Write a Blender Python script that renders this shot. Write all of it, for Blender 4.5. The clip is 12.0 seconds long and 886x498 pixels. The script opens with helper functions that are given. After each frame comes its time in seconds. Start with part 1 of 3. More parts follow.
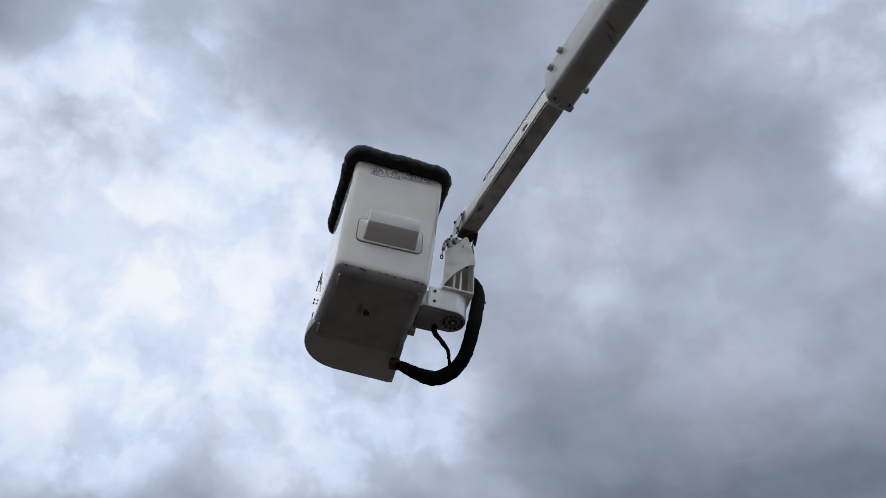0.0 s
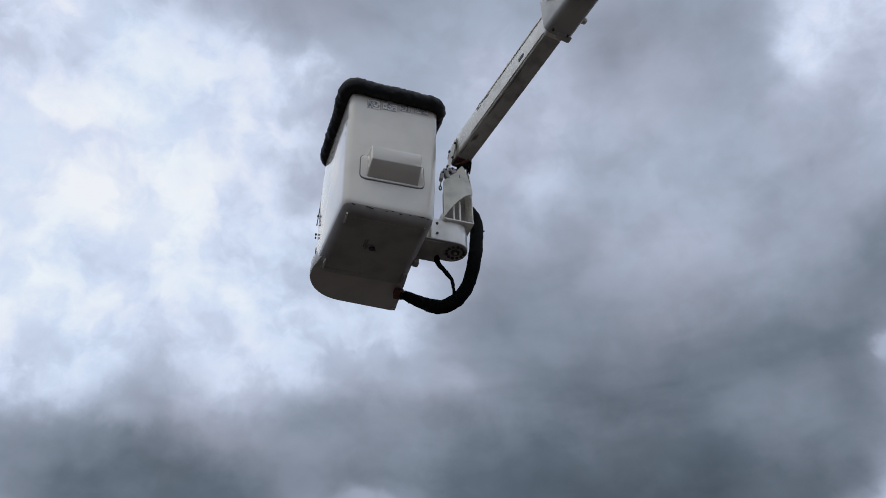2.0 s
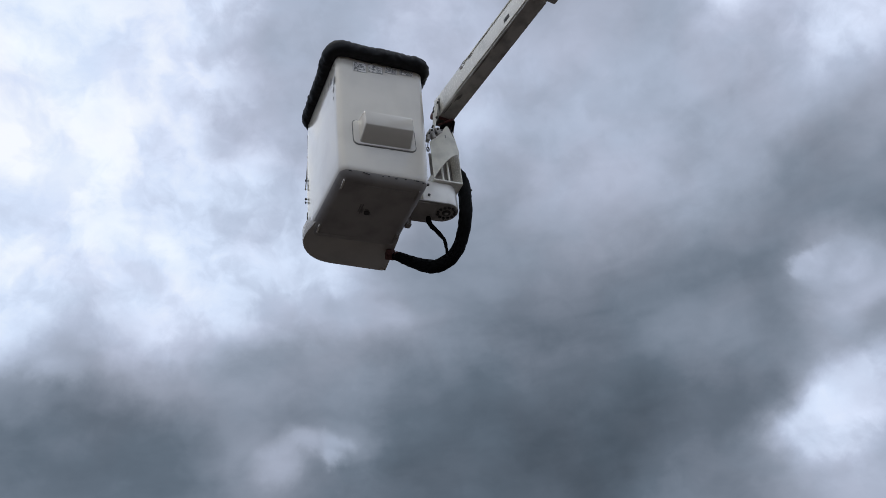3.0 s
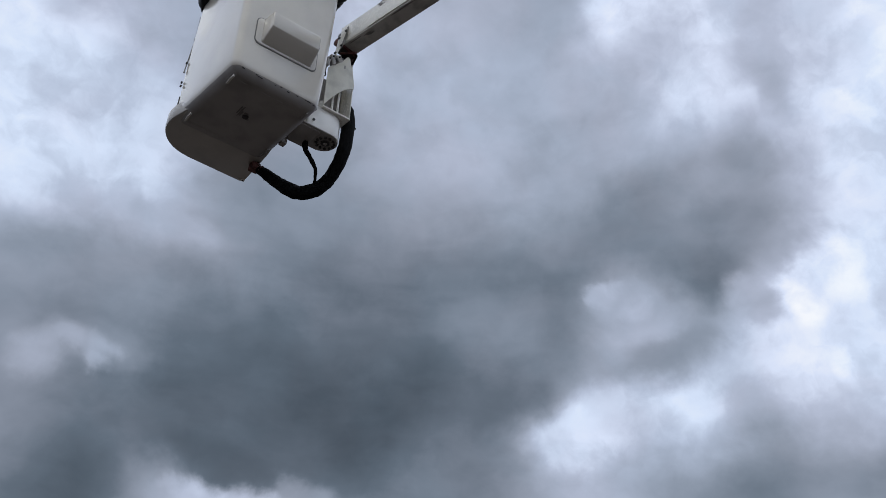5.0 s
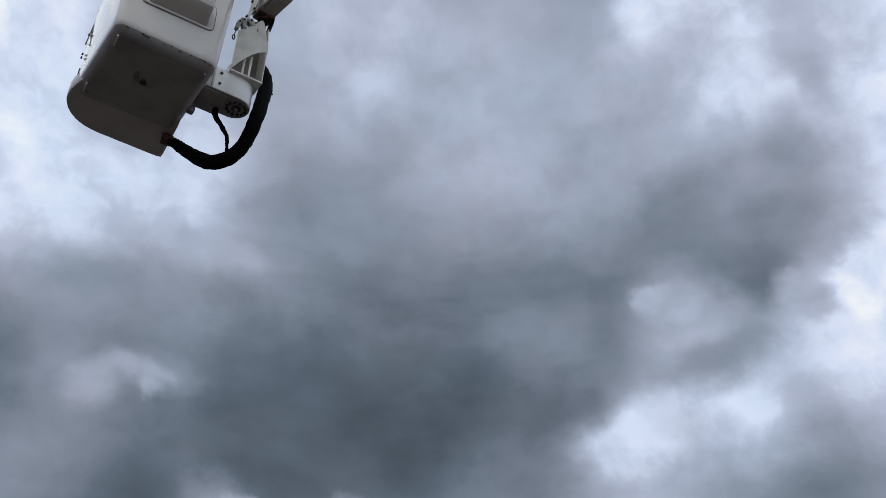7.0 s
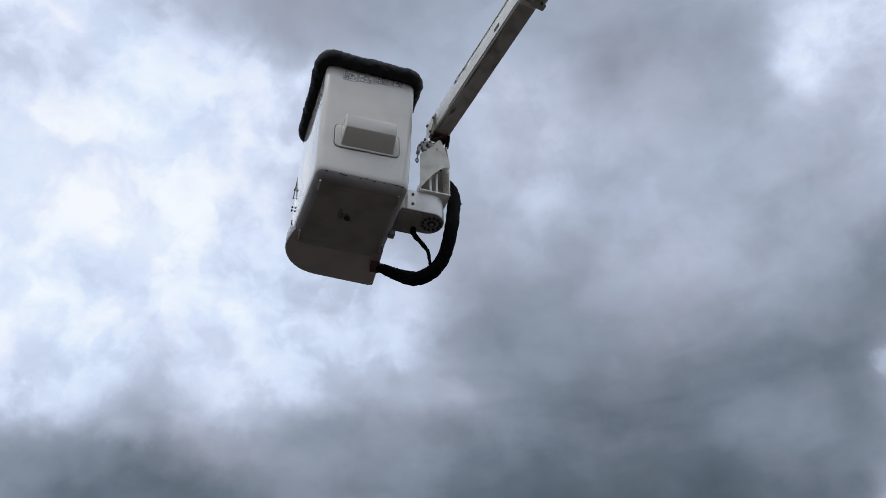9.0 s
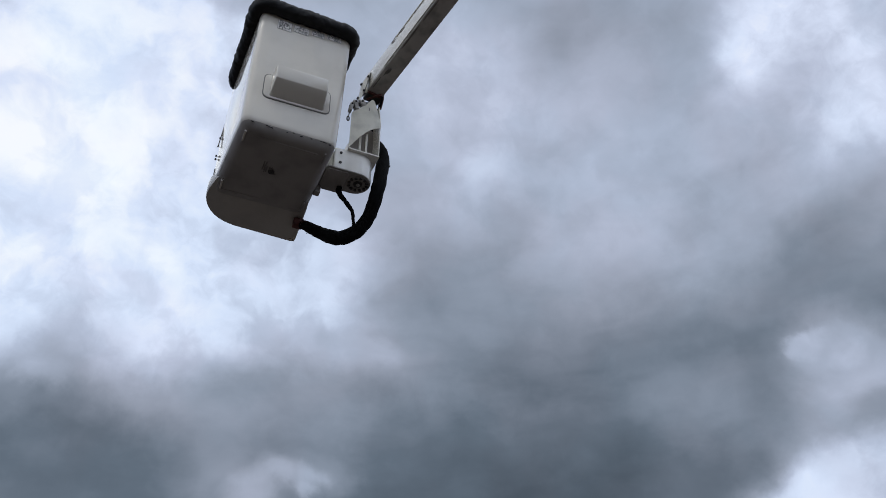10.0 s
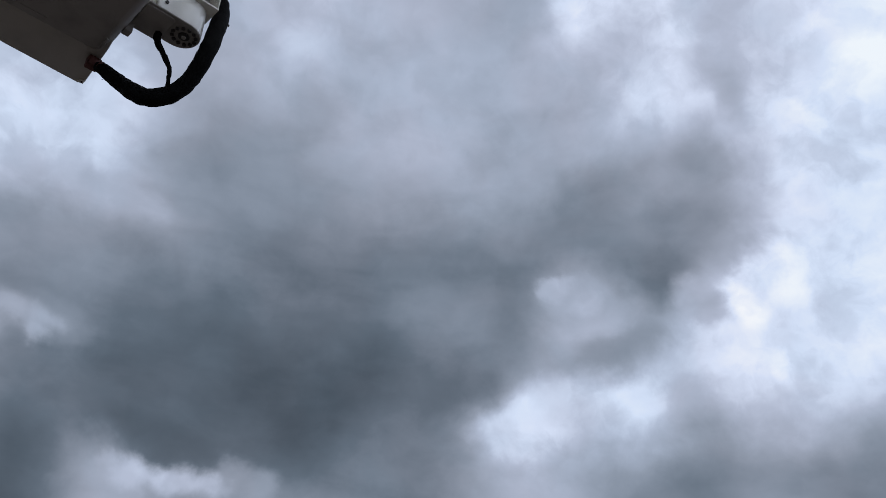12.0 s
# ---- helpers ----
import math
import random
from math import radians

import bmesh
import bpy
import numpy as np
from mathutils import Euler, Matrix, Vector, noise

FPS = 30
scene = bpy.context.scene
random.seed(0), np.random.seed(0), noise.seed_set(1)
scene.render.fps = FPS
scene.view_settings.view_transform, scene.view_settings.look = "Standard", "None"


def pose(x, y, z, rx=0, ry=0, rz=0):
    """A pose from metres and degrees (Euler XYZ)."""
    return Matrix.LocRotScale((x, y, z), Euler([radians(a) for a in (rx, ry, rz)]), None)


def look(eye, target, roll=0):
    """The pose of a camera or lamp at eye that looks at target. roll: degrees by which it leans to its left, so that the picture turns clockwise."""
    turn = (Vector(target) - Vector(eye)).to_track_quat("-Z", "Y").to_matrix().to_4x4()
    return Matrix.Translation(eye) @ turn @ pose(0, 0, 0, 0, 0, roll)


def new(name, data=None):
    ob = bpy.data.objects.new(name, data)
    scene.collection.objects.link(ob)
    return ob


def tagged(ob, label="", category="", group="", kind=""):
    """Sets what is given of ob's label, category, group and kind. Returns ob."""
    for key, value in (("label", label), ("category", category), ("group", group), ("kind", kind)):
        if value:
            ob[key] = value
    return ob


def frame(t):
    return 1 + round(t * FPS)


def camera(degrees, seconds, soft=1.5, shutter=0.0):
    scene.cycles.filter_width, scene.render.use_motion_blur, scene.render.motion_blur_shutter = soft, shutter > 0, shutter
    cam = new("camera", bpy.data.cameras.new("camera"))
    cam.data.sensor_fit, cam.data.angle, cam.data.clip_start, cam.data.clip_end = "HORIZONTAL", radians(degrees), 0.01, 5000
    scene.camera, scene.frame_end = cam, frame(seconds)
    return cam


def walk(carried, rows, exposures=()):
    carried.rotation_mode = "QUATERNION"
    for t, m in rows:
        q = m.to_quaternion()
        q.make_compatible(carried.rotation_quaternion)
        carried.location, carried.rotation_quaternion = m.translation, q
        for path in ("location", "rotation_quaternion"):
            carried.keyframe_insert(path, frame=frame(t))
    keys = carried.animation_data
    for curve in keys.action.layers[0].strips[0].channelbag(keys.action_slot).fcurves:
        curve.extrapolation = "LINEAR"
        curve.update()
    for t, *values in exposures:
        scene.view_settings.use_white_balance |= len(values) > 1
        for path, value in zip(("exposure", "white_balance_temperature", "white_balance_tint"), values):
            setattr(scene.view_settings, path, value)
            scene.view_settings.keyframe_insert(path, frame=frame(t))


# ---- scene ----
cam = camera(60.0, 12.0, soft=0.65)
PATH = [
    (0.0, pose(-0.424, -3.325, 1.322, 136.17, -3.38, -16.70)),
    (0.5, pose(-0.378, -3.324, 1.295, 134.79, -2.39, -17.90)),
    (1.0, pose(-0.524, -3.353, 1.318, 131.64, -1.88, -18.90)),
    (1.5, pose(-0.698, -3.395, 1.347, 129.73, -1.10, -19.19)),
    (2.0, pose(-0.845, -3.459, 1.414, 128.35, 0.87, -18.21)),
    (2.5, pose(-1.067, -3.492, 1.434, 126.82, 3.42, -18.21)),
    (3.0, pose(-1.278, -3.500, 1.485, 123.60, 5.54, -20.99)),
    (3.5, pose(-1.456, -3.416, 1.398, 120.90, 6.44, -25.12)),
    (3.7, pose(-1.619, -3.404, 1.496, 118.63, 7.17, -27.50)),
    (5.3, pose(-1.307, -3.298, 1.433, 120.51, -2.16, -41.79)),
    (5.5, pose(-1.127, -3.311, 1.388, 120.39, 0.48, -39.72)),
    (6.0, pose(-0.846, -3.406, 1.374, 121.25, -1.43, -40.61)),
    (6.5, pose(-0.685, -3.435, 1.376, 121.82, -2.01, -39.52)),
    (7.0, pose(-0.595, -3.440, 1.361, 120.68, -0.57, -36.55)),
    (7.5, pose(-0.650, -3.349, 1.318, 124.31, 1.76, -26.09)),
    (7.7, pose(-0.707, -3.295, 1.213, 127.58, 1.98, -22.00)),
    (9.3, pose(-0.623, -3.325, 1.209, 129.45, 0.87, -18.18)),
    (9.5, pose(-0.620, -3.347, 1.258, 128.16, 0.66, -20.26)),
    (10.0, pose(-0.555, -3.341, 1.218, 126.60, 0.52, -24.53)),
    (10.5, pose(-0.561, -3.274, 1.318, 124.61, -0.58, -29.68)),
    (11.0, pose(-0.529, -3.100, 1.421, 122.79, -1.85, -36.37)),
    (11.5, pose(-0.483, -2.935, 1.573, 120.77, -2.24, -42.01)),
    (12.0, pose(-0.509, -2.794, 1.725, 119.11, -2.48, -45.06)),
]
walk(cam, PATH, [(0.0, -0.03), (1.0, -0.10), (1.5, -0.09), (2.5, -0.04), (3.0, 0.04), (3.7, 0.02), (5.3, 0.0), (6.0, -0.10), (6.5, -0.17), (7.0, -0.06), (7.7, 0.0), (9.5, 0.02), (11.0, 0.05), (12.0, -0.03)])

# ---- world: broken overcast ----
SUN_AZ, SUN_EL = -115.0, 58.0          # degrees clockwise from +y, above the horizon


def heading(az, el):
    a, e = radians(az), radians(el)
    return Vector((math.sin(a) * math.cos(e), math.cos(a) * math.cos(e), math.sin(e)))


world = bpy.data.worlds.new("sky")
scene.world = world
world.use_nodes = True
WT = world.node_tree
WT.nodes.clear()


def wn(kind, **props):
    n = WT.nodes.new(kind)
    for key, value in props.items():
        if key == "operation":
            n.operation = value
        elif key == "interpolation_type":
            n.interpolation_type = value
    return n


def wmath(op, a, b):
    n = wn("ShaderNodeMath", operation=op)
    for i, s in enumerate((a, b)):
        if isinstance(s, (int, float)):
            n.inputs[i].default_value = s
        else:
            WT.links.new(s, n.inputs[i])
    return n.outputs[0]


def wnoise(vector, scale, detail, rough, distortion=0.0):
    n = wn("ShaderNodeTexNoise")
    n.inputs["Scale"].default_value, n.inputs["Detail"].default_value = scale, detail
    n.inputs["Roughness"].default_value, n.inputs["Distortion"].default_value = rough, distortion
    WT.links.new(vector, n.inputs["Vector"])
    return n


def warp(vector, scale, amount, detail=3.0):
    """Shifts a direction by noise, so that cloud edges billow."""
    n = wnoise(vector, scale, detail, 0.55)
    sub = wn("ShaderNodeVectorMath", operation="SUBTRACT")
    WT.links.new(n.outputs["Color"], sub.inputs[0])
    sub.inputs[1].default_value = (0.5, 0.5, 0.5)
    mul = wn("ShaderNodeVectorMath", operation="SCALE")
    WT.links.new(sub.outputs[0], mul.inputs[0])
    mul.inputs["Scale"].default_value = amount
    add = wn("ShaderNodeVectorMath", operation="ADD")
    WT.links.new(vector, add.inputs[0])
    WT.links.new(mul.outputs[0], add.inputs[1])
    return add.outputs[0]


coord = wn("ShaderNodeTexCoord").outputs["Generated"]
torn = wn("ShaderNodeVectorMath", operation="NORMALIZE")
WT.links.new(warp(warp(coord, 5.0, 0.06, 2.0), 16.0, 0.05, 5.0), torn.inputs[0])
bent = torn.outputs[0]
wide = wnoise(coord, 2.2, 4.0, 0.5).outputs["Fac"]
level = wmath("ADD", wmath("MULTIPLY", wmath("SUBTRACT", wide, 0.5), 0.5), 0.66)


def cloud(az, el, radius, soft, value, thick=1.0, long=1.0, lean=0.0):
    """One cloud mass: its direction, radius in degrees, softness of its edge, brightness, how far it hides
    what is behind, how much longer than high it is and by how many degrees its long side climbs."""
    global level
    centre = heading(az, el)
    off = wn("ShaderNodeVectorMath", operation="SUBTRACT")
    WT.links.new(bent, off.inputs[0])
    off.inputs[1].default_value = centre
    off = off.outputs[0]
    if long != 1.0:
        east = Vector((math.cos(radians(az)), -math.sin(radians(az)), 0))
        axis = east * math.cos(radians(lean)) + east.cross(centre) * math.sin(radians(lean))
        along = wn("ShaderNodeVectorMath", operation="DOT_PRODUCT")
        WT.links.new(off, along.inputs[0])
        along.inputs[1].default_value = axis * (1 - 1 / long)
        pull = wn("ShaderNodeVectorMath", operation="SCALE")
        pull.inputs[0].default_value = axis
        WT.links.new(along.outputs["Value"], pull.inputs["Scale"])
        short = wn("ShaderNodeVectorMath", operation="SUBTRACT")
        WT.links.new(off, short.inputs[0])
        WT.links.new(pull.outputs[0], short.inputs[1])
        off = short.outputs[0]
    dist = wn("ShaderNodeVectorMath", operation="LENGTH")
    WT.links.new(off, dist.inputs[0])
    cover = wn("ShaderNodeMapRange", interpolation_type="SMOOTHERSTEP")
    WT.links.new(dist.outputs["Value"], cover.inputs["Value"])
    cover.inputs["From Min"].default_value = radians(radius * (1 + 0.55 * soft))
    cover.inputs["From Max"].default_value = radians(radius * (1 - soft))
    cover.inputs["To Max"].default_value = thick
    mix = wn("ShaderNodeMix")
    WT.links.new(cover.outputs[0], mix.inputs["Factor"])
    WT.links.new(level, mix.inputs["A"])
    mix.inputs["B"].default_value = value
    level = mix.outputs["Result"]


cloud(170, 38, 70, 0.8, 0.86)           # unseen pale sheet behind the camera, added to light the bucket's front
cloud(SUN_AZ, SUN_EL, 45, 0.9, 1.05)    # thin cloud lit through by the sun
# broad masses
cloud(29.4, 17.1, 18.0, 0.97, 0.60)
cloud(-11.1, 39.9, 18.0, 0.97, 0.87)
cloud(74.5, 23.7, 9.5, 0.97, 0.88)
cloud(53.1, 29.6, 9.5, 0.97, 0.70)
cloud(67.7, 43.2, 9.5, 0.97, 1.00)
cloud(-2.1, 17.3, 9.5, 0.97, 0.45)
cloud(55.7, 15.1, 9.5, 0.97, 0.70)
cloud(79.3, 39.8, 9.5, 0.97, 0.94)
cloud(41.2, 23.8, 9.5, 0.97, 0.44)
cloud(5.5, 33.4, 9.5, 0.97, 0.86)
cloud(39.8, 40.6, 9.5, 0.97, 0.70)
cloud(19.3, 10.1, 9.5, 0.97, 0.29)
cloud(3.2, 62.7, 13.0, 0.97, 0.60)
cloud(33.4, 17.8, 9.5, 0.97, 0.35)
cloud(61.7, 12.1, 7.0, 0.97, 0.49)
cloud(70.7, 22.0, 7.0, 0.97, 1.02)
cloud(72.7, 12.7, 7.0, 0.97, 0.52)
cloud(59.6, 30.6, 7.0, 0.97, 0.72)
cloud(67.7, 43.2, 9.5, 0.97, 0.75)
cloud(70.7, 22.0, 7.0, 0.97, 0.83)
cloud(30.4, 45.7, 7.0, 0.97, 0.77)
cloud(24.4, 18.5, 7.0, 0.97, 0.48)
cloud(12.0, 20.8, 7.0, 0.97, 0.28)
cloud(22.9, 10.6, 7.0, 0.97, 0.67)
cloud(24.4, 18.5, 7.0, 0.97, 0.28)
cloud(29.5, 30.1, 7.0, 0.97, 0.51)
cloud(11.5, 33.2, 7.0, 0.97, 0.81)
cloud(-20.5, 44.5, 9.5, 0.97, 0.90)
cloud(55.2, 27.9, 7.0, 0.97, 0.42)
cloud(-14.6, 34.4, 9.5, 0.97, 0.95)
cloud(22.7, 17.2, 5.2, 0.97, 0.28)
cloud(12.0, 20.8, 7.0, 0.97, 0.70)
cloud(56.1, 25.0, 5.2, 0.97, 0.70)
cloud(46.2, 24.5, 5.2, 0.97, 0.47)
cloud(55.7, 57.8, 5.2, 0.97, 0.78)
cloud(41.9, 12.8, 5.2, 0.97, 0.47)
cloud(41.8, 50.1, 7.0, 0.97, 0.61)
cloud(59.6, 30.6, 5.2, 0.97, 0.49)
cloud(64.6, 32.5, 5.2, 0.97, 0.64)
cloud(58.1, 17.9, 5.2, 0.97, 0.82)
cloud(22.4, 21.8, 5.2, 0.97, 0.47)
cloud(16.7, 44.4, 7.0, 0.97, 0.67)
cloud(24.9, 17.5, 5.2, 0.97, 0.41)
cloud(43.0, 25.3, 5.2, 0.97, 0.52)
cloud(60.0, 43.7, 5.2, 0.97, 1.02)
cloud(52.2, 37.4, 5.2, 0.97, 0.62)
cloud(60.0, 43.7, 5.2, 0.97, 0.81)
cloud(23.9, 32.7, 5.2, 0.97, 0.56)
cloud(45.6, 44.7, 5.2, 0.97, 0.66)
cloud(12.0, 20.8, 5.2, 0.97, 0.53)
cloud(-3.9, 46.7, 5.6, 0.97, 0.85)
cloud(76.9, 30.8, 5.6, 0.97, 0.85)
cloud(34.9, 25.1, 5.6, 0.97, 0.47)
cloud(-7.4, 37.9, 5.6, 0.97, 0.82)
cloud(-23.4, 48.3, 5.6, 0.97, 0.87)
cloud(-11.1, 39.9, 5.6, 0.97, 0.90)
cloud(45.0, 44.2, 5.6, 0.97, 0.66)
cloud(37.3, 41.2, 5.6, 0.97, 0.69)
cloud(36.7, 58.7, 7.0, 0.97, 0.64)
cloud(25.3, 48.1, 5.6, 0.97, 0.73)
cloud(-3.9, 46.7, 5.6, 0.97, 0.90)
cloud(-7.4, 37.9, 5.6, 0.97, 0.95)
# puffs, knots and torn edges
cloud(62.1, 26.6, 3.2, 0.90, 0.44, 0.80)
cloud(64.0, 24.9, 2.0, 0.70, 0.68, 0.90)
cloud(67.1, 28.0, 2.5, 0.90, 0.59, 0.80)
cloud(67.6, 24.0, 2.0, 0.90, 0.97, 0.85, 0.7, 20)
cloud(67.4, 21.2, 1.9, 0.80, 0.90, 0.80)
cloud(69.3, 19.9, 1.1, 0.80, 0.96, 0.80)
cloud(70.7, 26.3, 2.5, 0.80, 0.93, 0.80)
cloud(56.8, 20.9, 1.9, 0.95, 0.50, 0.75, 2.4, 8)
cloud(60.0, 22.4, 1.4, 0.90, 0.55, 0.80, 1.8, 14)
cloud(54.6, 25.6, 1.6, 0.75, 0.68, 0.85, 1.7, -10)
cloud(53.2, 26.4, 1.0, 0.60, 0.74, 0.80, 1.4, 20)
cloud(55.4, 25.0, 1.1, 0.80, 0.77, 0.80)
cloud(51.1, 16.2, 2.7, 0.80, 0.86, 0.90, 1.4, 10)
cloud(49.4, 15.2, 1.3, 0.70, 0.79, 0.80)
cloud(53.6, 18.1, 2.2, 0.80, 0.78, 0.80)
cloud(27.0, 14.0, 2.2, 0.95, 0.41, 0.75, 2.2, -6)
cloud(21.1, 10.9, 0.9, 0.80, 0.65, 0.90)
cloud(22.6, 10.8, 1.3, 0.80, 0.74, 0.90)
cloud(26.0, 11.2, 0.9, 0.90, 0.82, 0.80, 4.0, -5)
cloud(29.2, 12.1, 1.2, 0.90, 0.60, 0.80)
cloud(30.9, 10.9, 1.4, 0.90, 0.61, 0.80)
cloud(15.9, 29.3, 1.2, 0.90, 0.72, 0.80)
cloud(18.2, 28.8, 1.4, 0.95, 0.72, 0.75, 2.2, -12)
cloud(15.1, 19.5, 0.9, 0.90, 0.68, 0.80)
cloud(13.0, 19.6, 1.1, 0.95, 0.68, 0.75, 2.2)
cloud(79.0, 39.6, 2.1, 0.90, 0.98, 0.70)
cloud(75.5, 39.0, 1.9, 0.90, 0.89, 0.70)
cloud(68.6, 39.0, 2.6, 0.97, 0.62, 0.65, 0.6, 10)
cloud(65.6, 34.6, 3.0, 0.95, 0.57, 0.60, 0.7, 10)
cloud(63.0, 30.0, 3.0, 0.80, 0.47, 0.65, 1.3, 25)
cloud(57.6, 41.8, 3.4, 0.95, 0.66, 0.60, 1.4, 8)
cloud(15.5, 16.0, 2.6, 0.95, 0.42, 0.70, 2.6, -4)
cloud(10.5, 18.5, 1.6, 0.95, 0.68, 0.80)
cloud(14.5, 18.2, 1.0, 0.90, 0.70, 0.80)
cloud(36.0, 34.0, 6.0, 0.97, 0.65, 0.40, 1.5, -8)
cloud(45.5, 18.5, 2.6, 0.95, 0.42, 0.80, 1.3, 20)
cloud(52.0, 38.0, 5.0, 0.97, 0.74, 0.35, 1.4, 10)
cloud(-4.0, 19.8, 4.0, 0.95, 0.43, 0.88, 3.0, -3)
cloud(-10.0, 22.8, 2.0, 0.95, 0.53, 0.80, 2.6, 4)
cloud(5.0, 24.3, 1.3, 0.95, 0.56, 0.60, 3.0, -6)
cloud(-5.6, 24.6, 1.2, 0.95, 0.73, 0.60, 1.6, 12)
cloud(4.6, 50.3, 2.4, 0.80, 0.90, 0.70)
cloud(-0.4, 39.7, 2.8, 0.90, 0.85, 0.70)
cloud(4.7, 41.9, 2.1, 0.90, 0.68, 0.70)
cloud(-11.7, 33.0, 2.7, 0.90, 0.89, 0.70)
cloud(0.9, 33.3, 1.2, 0.80, 0.91, 0.60)
cloud(-38.0, 49.8, 4.4, 0.80, 0.59)
cloud(-34.1, 51.0, 3.0, 0.90, 0.67, 0.90)
cloud(-24.8, 56.0, 2.7, 0.90, 0.72, 0.90)
cloud(-23.7, 49.9, 2.2, 0.80, 0.89, 0.80)
cloud(-27.5, 45.9, 1.9, 0.95, 0.72, 0.60)
cloud(-20.8, 30.6, 2.5, 0.80, 0.80, 0.70)

# puffs and wisps: strong in bright cloud, faint in the grey sheets
lit = wn("ShaderNodeMapRange", interpolation_type="SMOOTHSTEP")
WT.links.new(level, lit.inputs["Value"])
for key, value in (("From Min", 0.60), ("From Max", 0.90), ("To Min", 0.18), ("To Max", 1.0)):
    lit.inputs[key].default_value = value
curl = warp(warp(coord, 11.0, 0.05, 2.0), 40.0, 0.02, 3.0)
puff = wn("ShaderNodeMapRange", interpolation_type="SMOOTHSTEP")
WT.links.new(wnoise(curl, 13.0, 5.0, 0.52).outputs["Fac"], puff.inputs["Value"])
puff.inputs["From Min"].default_value, puff.inputs["From Max"].default_value = 0.36, 0.62
veil = wnoise(warp(coord, 7.0, 0.10, 2.0), 4.5, 4.0, 0.5).outputs["Fac"]
tuft = wnoise(curl, 45.0, 4.0, 0.6).outputs["Fac"]
relief = wmath("MULTIPLY", wmath("SUBTRACT", puff.outputs[0], 0.46), 0.105)
relief = wmath("ADD", relief, wmath("MULTIPLY", wmath("SUBTRACT", tuft, 0.5), 0.065))
level = wmath("ADD", level, wmath("MULTIPLY", relief, lit.outputs[0]))
level = wmath("ADD", level, wmath("MULTIPLY", wmath("SUBTRACT", veil, 0.5), 0.06))
# long low streaks in the grey sheets
flat = wn("ShaderNodeVectorMath", operation="MULTIPLY")
WT.links.new(warp(coord, 9.0, 0.05, 2.0), flat.inputs[0])
flat.inputs[1].default_value = (1.0, 1.0, 2.6)
streak = wnoise(flat.outputs[0], 6.5, 4.0, 0.5).outputs["Fac"]
level = wmath("ADD", level, wmath("MULTIPLY", wmath("SUBTRACT", streak, 0.5), 0.16))
ramp = wn("ShaderNodeValToRGB")
WT.links.new(level, ramp.inputs["Fac"])


def srgb(r, g, b):
    return [((c / 255 + 0.055) / 1.055) ** 2.4 for c in (r, g, b)] + [1.0]


stops = ((0.28, (54, 63, 72)), (0.45, (97, 108, 121)), (0.60, (144, 153, 169)),
         (0.75, (181, 191, 212)), (0.87, (214, 226, 248)), (0.99, (243, 248, 254)))
while len(ramp.color_ramp.elements) < len(stops):
    ramp.color_ramp.elements.new(0.5)
for el, (p, c) in zip(ramp.color_ramp.elements, stops):
    el.position, el.color = p, srgb(*c)
# faint drift between warm and cool tones
hue = wn("ShaderNodeMapRange", interpolation_type="SMOOTHSTEP")
WT.links.new(wnoise(warp(coord, 6.0, 0.12, 2.0), 7.0, 3.0, 0.5).outputs["Fac"], hue.inputs["Value"])
hue.inputs["From Min"].default_value, hue.inputs["From Max"].default_value = 0.36, 0.64
tone = wn("ShaderNodeMix")
tone.data_type = "RGBA"
WT.links.new(hue.outputs[0], tone.inputs["Factor"])
tone.inputs[6].default_value, tone.inputs[7].default_value = (0.978, 1.003, 1.015, 1), (1.014, 0.997, 1.0, 1)
tinted = wn("ShaderNodeMix")
tinted.data_type, tinted.blend_type = "RGBA", "MULTIPLY"
tinted.inputs["Factor"].default_value = 1.0
WT.links.new(ramp.outputs["Color"], tinted.inputs[6])
WT.links.new(tone.outputs[2], tinted.inputs[7])
sky = wn("ShaderNodeTexSky")
sky.sky_type, sky.sun_disc = "NISHITA", False
sky.sun_elevation, sky.sun_rotation = radians(SUN_EL), radians(SUN_AZ)
blue = wn("ShaderNodeBackground")
WT.links.new(sky.outputs[0], blue.inputs["Color"])
blue.inputs["Strength"].default_value = 0.1
cover_bg = wn("ShaderNodeBackground")
WT.links.new(tinted.outputs[2], cover_bg.inputs["Color"])
both = wn("ShaderNodeMixShader")
both.inputs[0].default_value = 0.985
WT.links.new(blue.outputs[0], both.inputs[1])
WT.links.new(cover_bg.outputs[0], both.inputs[2])
out = wn("ShaderNodeOutputWorld")
WT.links.new(both.outputs[0], out.inputs["Surface"])

sun = new("sun", bpy.data.lights.new("sun", "SUN"))
sun.data.energy, sun.data.angle, sun.data.color = 0.35, radians(20), (1.0, 0.96, 0.9)
sun.matrix_world = look(heading(SUN_AZ, SUN_EL) * 30, (0, 0, 0))


